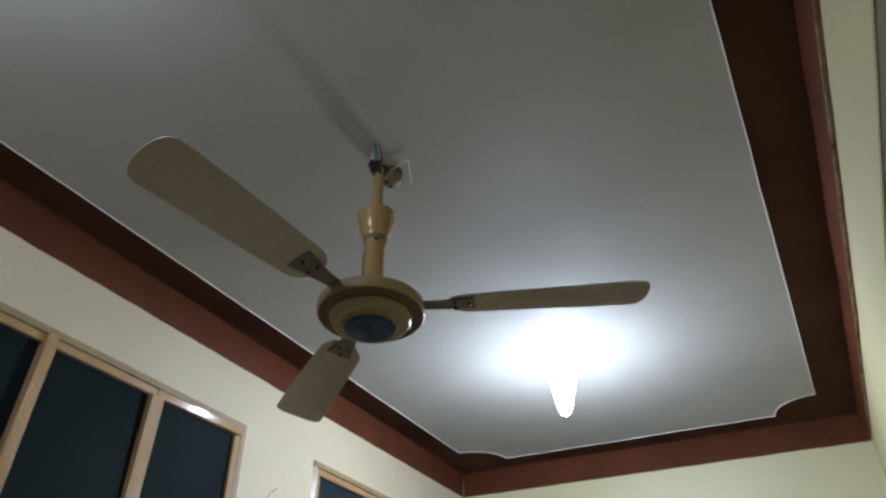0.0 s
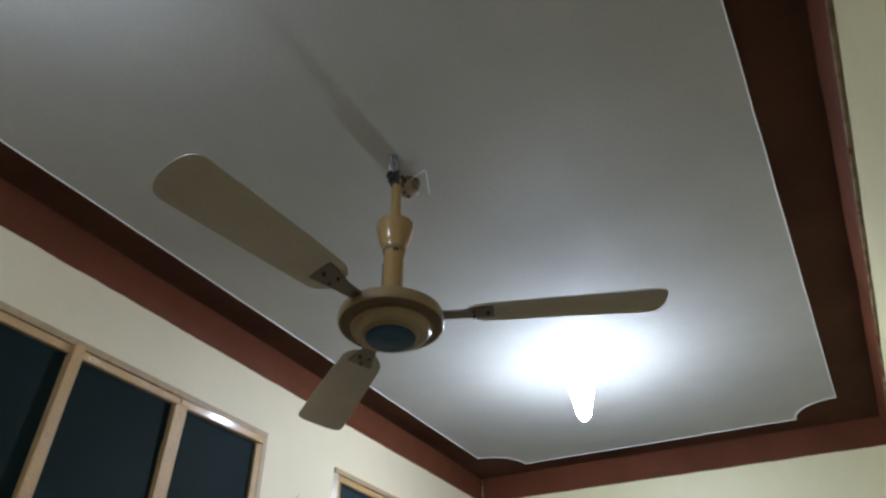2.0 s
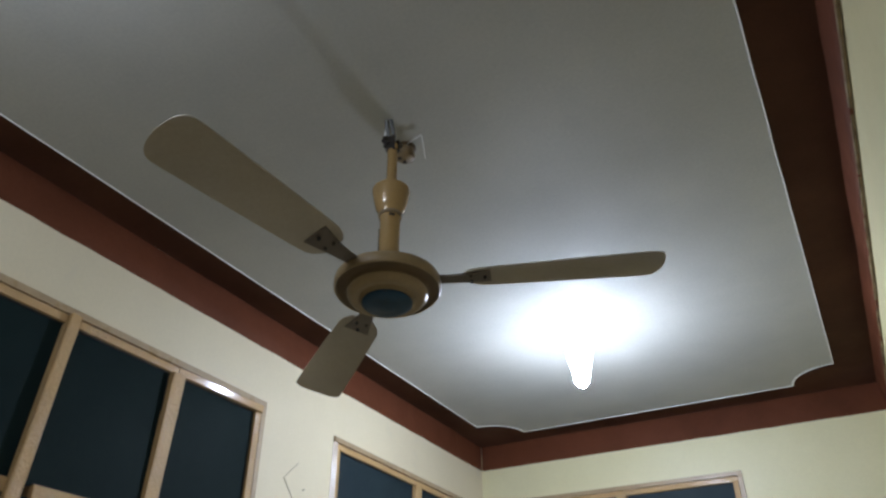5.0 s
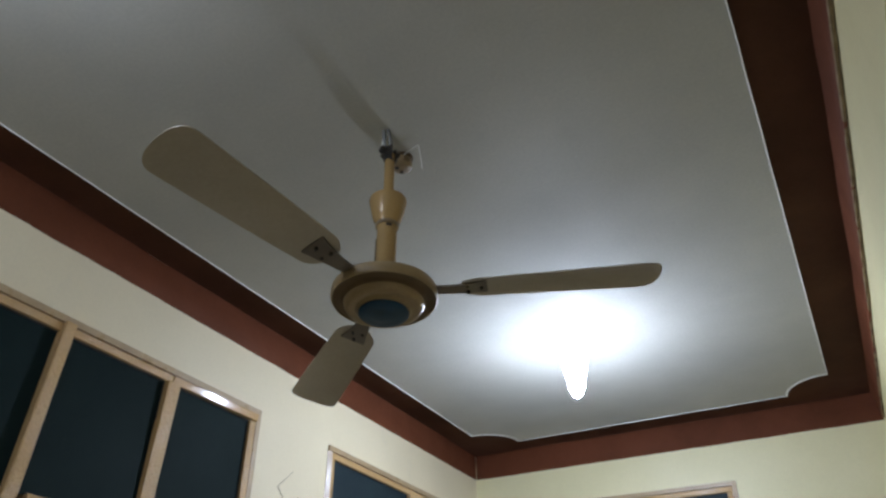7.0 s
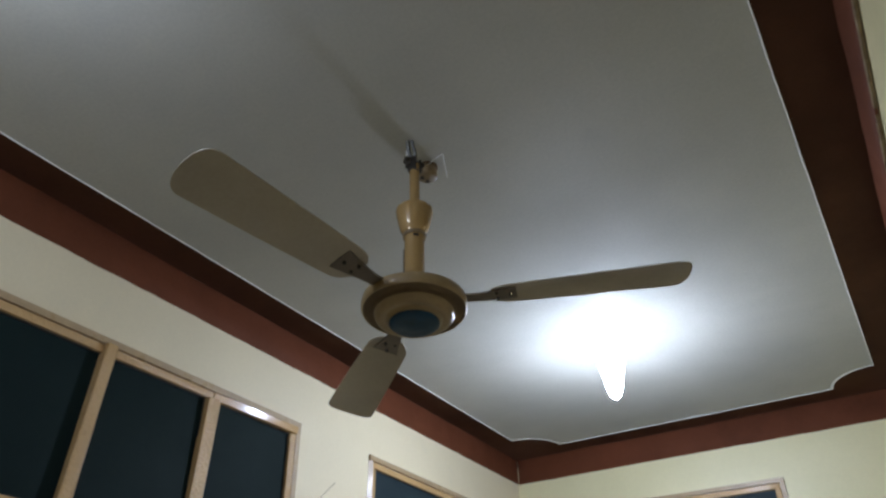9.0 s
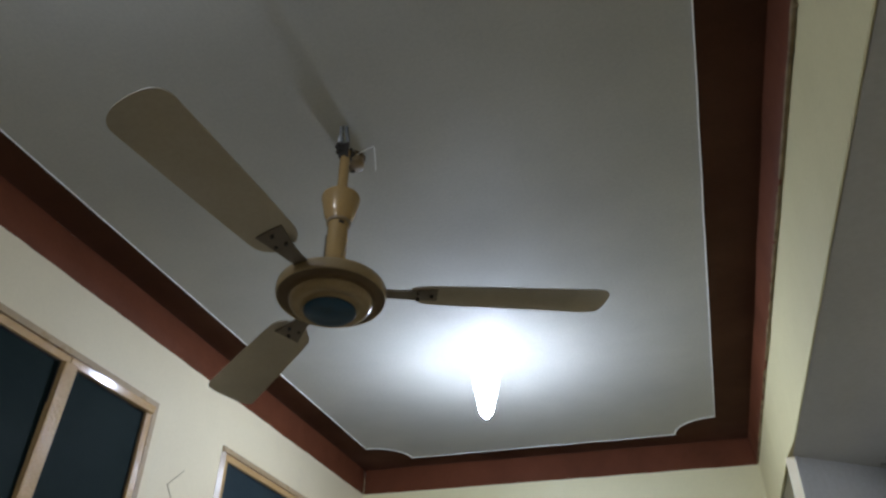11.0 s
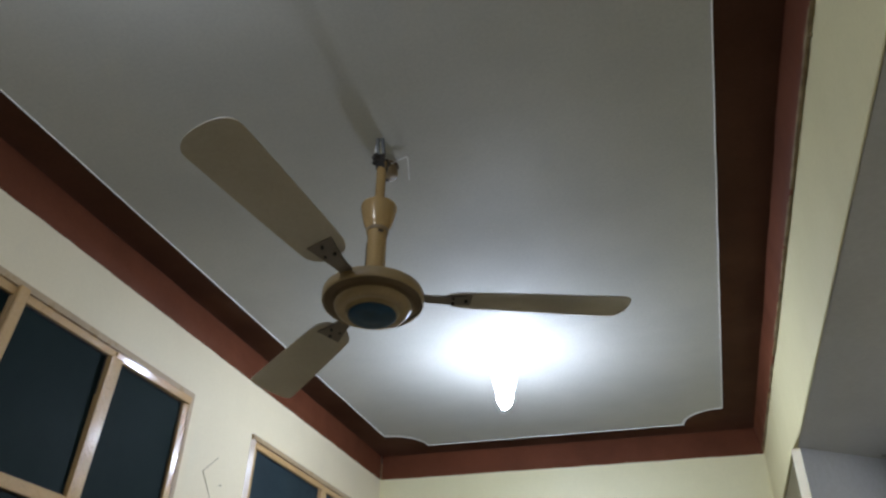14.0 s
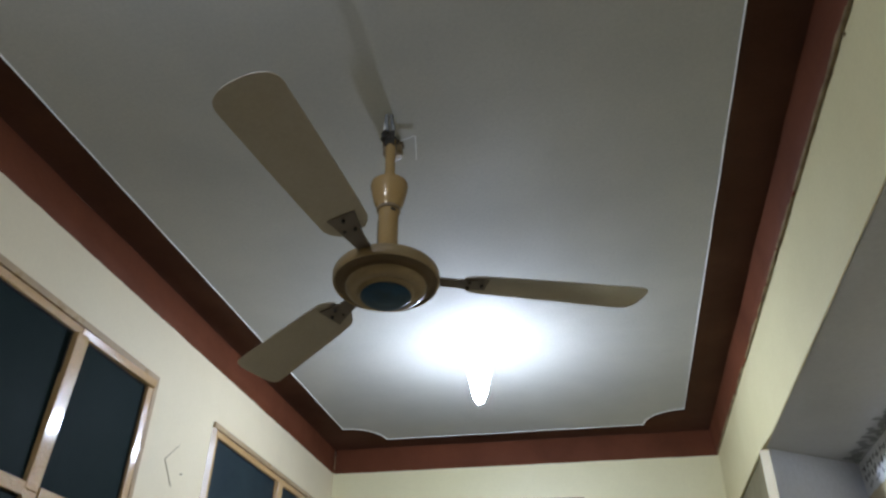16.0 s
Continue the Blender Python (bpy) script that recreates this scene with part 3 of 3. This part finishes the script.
# ---- bulbs on the ceiling ----
def bulb(x, y, material, neck, label):
    """A bulb under a ceiling rose; its wide glowing neck stands in for glare."""
    lamp = base("ceiling_bulb", pose(x, y, H), label, "light bulb", group="bulbs on the ceiling")
    part("ceiling_rose", lathe([(0.0, -0.0002), (0.019, -0.0002), (0.019, -0.003), (0.018, -0.005), (0.016, -0.006), (0.0, -0.006)], 36), CERAMIC, lamp, "small white rose", smooth=40)
    part("bulb_neck", lathe([(0.0, -0.0064), (0.0190, -0.0064), (0.0300, -0.022), (0.0450, -0.042), (0.0560, -0.066), (0.0600, -0.090), (0.0580, -0.118), (0.0520, -0.150), (0.0440, -0.185), (0.0350, -0.222), (0.0, -0.2223)], 36), neck, lamp, "wide glowing upper bulb, shaped after lamp glare", smooth=60)
    part("diffuser", lathe([(0.0, -0.2226), (0.0350, -0.2226), (0.0325, -0.234), (0.0285, -0.247), (0.0235, -0.259), (0.0170, -0.270), (0.0090, -0.278), (0.0, -0.2805)], 36), material, lamp, "glowing white domed tip", smooth=60)
    return lamp


bulb(0.003, 1.567, BULB, NECKGLOW, "glowing white bulb hanging from a small ceiling rose")
bulb(-0.20, -1.30, BULB2, NECKGLOW2, "glowing white bulb hanging over the near half of the room")


# ---- small things on the wall ----
wire = tube([(XL + 0.0012, 1.172, 2.287), (XL + 0.0016, 1.130, 2.332), (XL + 0.0016, 1.092, 2.373), (XL + 0.002, 1.089, 2.377), (XL + 0.003, 1.125, 2.412), (XL + 0.004, 1.175, 2.459)], 0.0013, 6)
tagged(link("stray_wire", wire, DULLGOLD), "thin bent brownish wire lying on the cream wall", "wire")

nail = lathe([(0.0, 0.0), (0.0015, 0.0), (0.0015, 0.010), (0.003, 0.0105), (0.003, 0.012), (0.0, 0.012)], 8)
bmesh.ops.transform(nail, matrix=pose(XL - 0.001, 1.222, 2.352, 0, 90, 0), verts=nail.verts)
tagged(link("nail", nail, WIREDARK), "small rusty nail in the cream wall", "nail")


# ---- printed valance under the beam ----
def valance():
    y0, y1, top, low = 0.60, 2.100, SOFFIT - 0.001, 2.374
    v = base("valance", pose(XO, 0.5 * (y0 + y1), top), "white valance strip printed with black leaves", "valance")
    ym = 0.5 * (y0 + y1)
    bm = bmesh.new()
    n = 120
    rows = []
    for i in range(n + 1):
        y = y0 + (y1 - y0) * i / n
        z = low + 0.005 * abs(math.sin((y - y0) * math.pi / 0.105))
        rows.append([bm.verts.new((dx, y - ym, zz - top)) for dx, zz in ((-0.0005, top), (-0.007, top), (-0.007, z), (-0.0005, z))])
    for r0, r1 in zip(rows, rows[1:]):
        for k in range(4):
            bm.faces.new((r0[k], r0[(k + 1) % 4], r1[(k + 1) % 4], r1[k]))
    bm.faces.new(rows[0])
    bm.faces.new(rows[-1])
    part("strip", bm, SCREENWHITE, v, smooth=30)
    leaf = bmesh.new()
    outline = []
    for i in range(14):
        a = 2 * math.pi * i / 14
        taper = 0.5 + 0.5 * math.cos(a)
        outline.append((0.0145 * math.cos(a), 0.0048 * math.sin(a) * (0.35 + 1.1 * (1 - taper))))
    front = [leaf.verts.new((-0.0012, yy, zz)) for zz, yy in outline]
    back = [leaf.verts.new((0.0, yy, zz)) for zz, yy in outline]
    leaf.faces.new(front)
    leaf.faces.new(back)
    for i in range(14):
        leaf.faces.new((front[i], front[(i + 1) % 14], back[(i + 1) % 14], back[i]))
    first = part("printed_leaf", leaf, BLACK, v)
    spots = ((0.020, 0.116, 0.9, 28), (0.064, 0.108, 1.0, 12), (0.088, 0.114, 0.7, 60), (0.026, 0.076, 0.85, -10), (0.042, 0.070, 0.95, 4), (0.084, 0.070, 1.05, -28), (0.014, 0.036, 0.7, 35), (0.052, 0.032, 0.65, -20))
    count = 0
    for k in range(14):
        for dy, dz, size, turn in spots:
            y = y0 + 0.105 * k + dy
            if y > y1 - 0.012:
                continue
            ob = first if count == 0 else first.copy()
            if count:
                scene.collection.objects.link(ob)
            ob.parent = v
            size *= random.uniform(0.85, 1.2)
            ob.matrix_basis = pose(-0.0072, y - ym + random.uniform(-0.004, 0.004), low + dz - top + random.uniform(-0.003, 0.003), turn + random.uniform(-14, 14), 0, 0) @ Matrix.Diagonal((1, size, size, 1))
            count += 1
    # the valance's soft reflection in the soffit, painted as grey leaves
    mirrored = first.data.copy()
    mirrored.materials.clear()
    mirrored.materials.append(MIRRORED)
    for k in range(110):
        ob = new("reflected_leaf", mirrored)
        ob.parent = v
        size = random.uniform(1.1, 1.9)
        ob.matrix_basis = pose(-random.uniform(0.012, 0.080), y0 - ym + 0.03 + (y1 - y0 - 0.06) * (k + random.uniform(-0.4, 0.4)) / 109, -0.0002, 0, 90, random.uniform(-180, 180)) @ Matrix.Diagonal((1, 2.3 * size, 0.7 * size, 1))
    return v


valance()
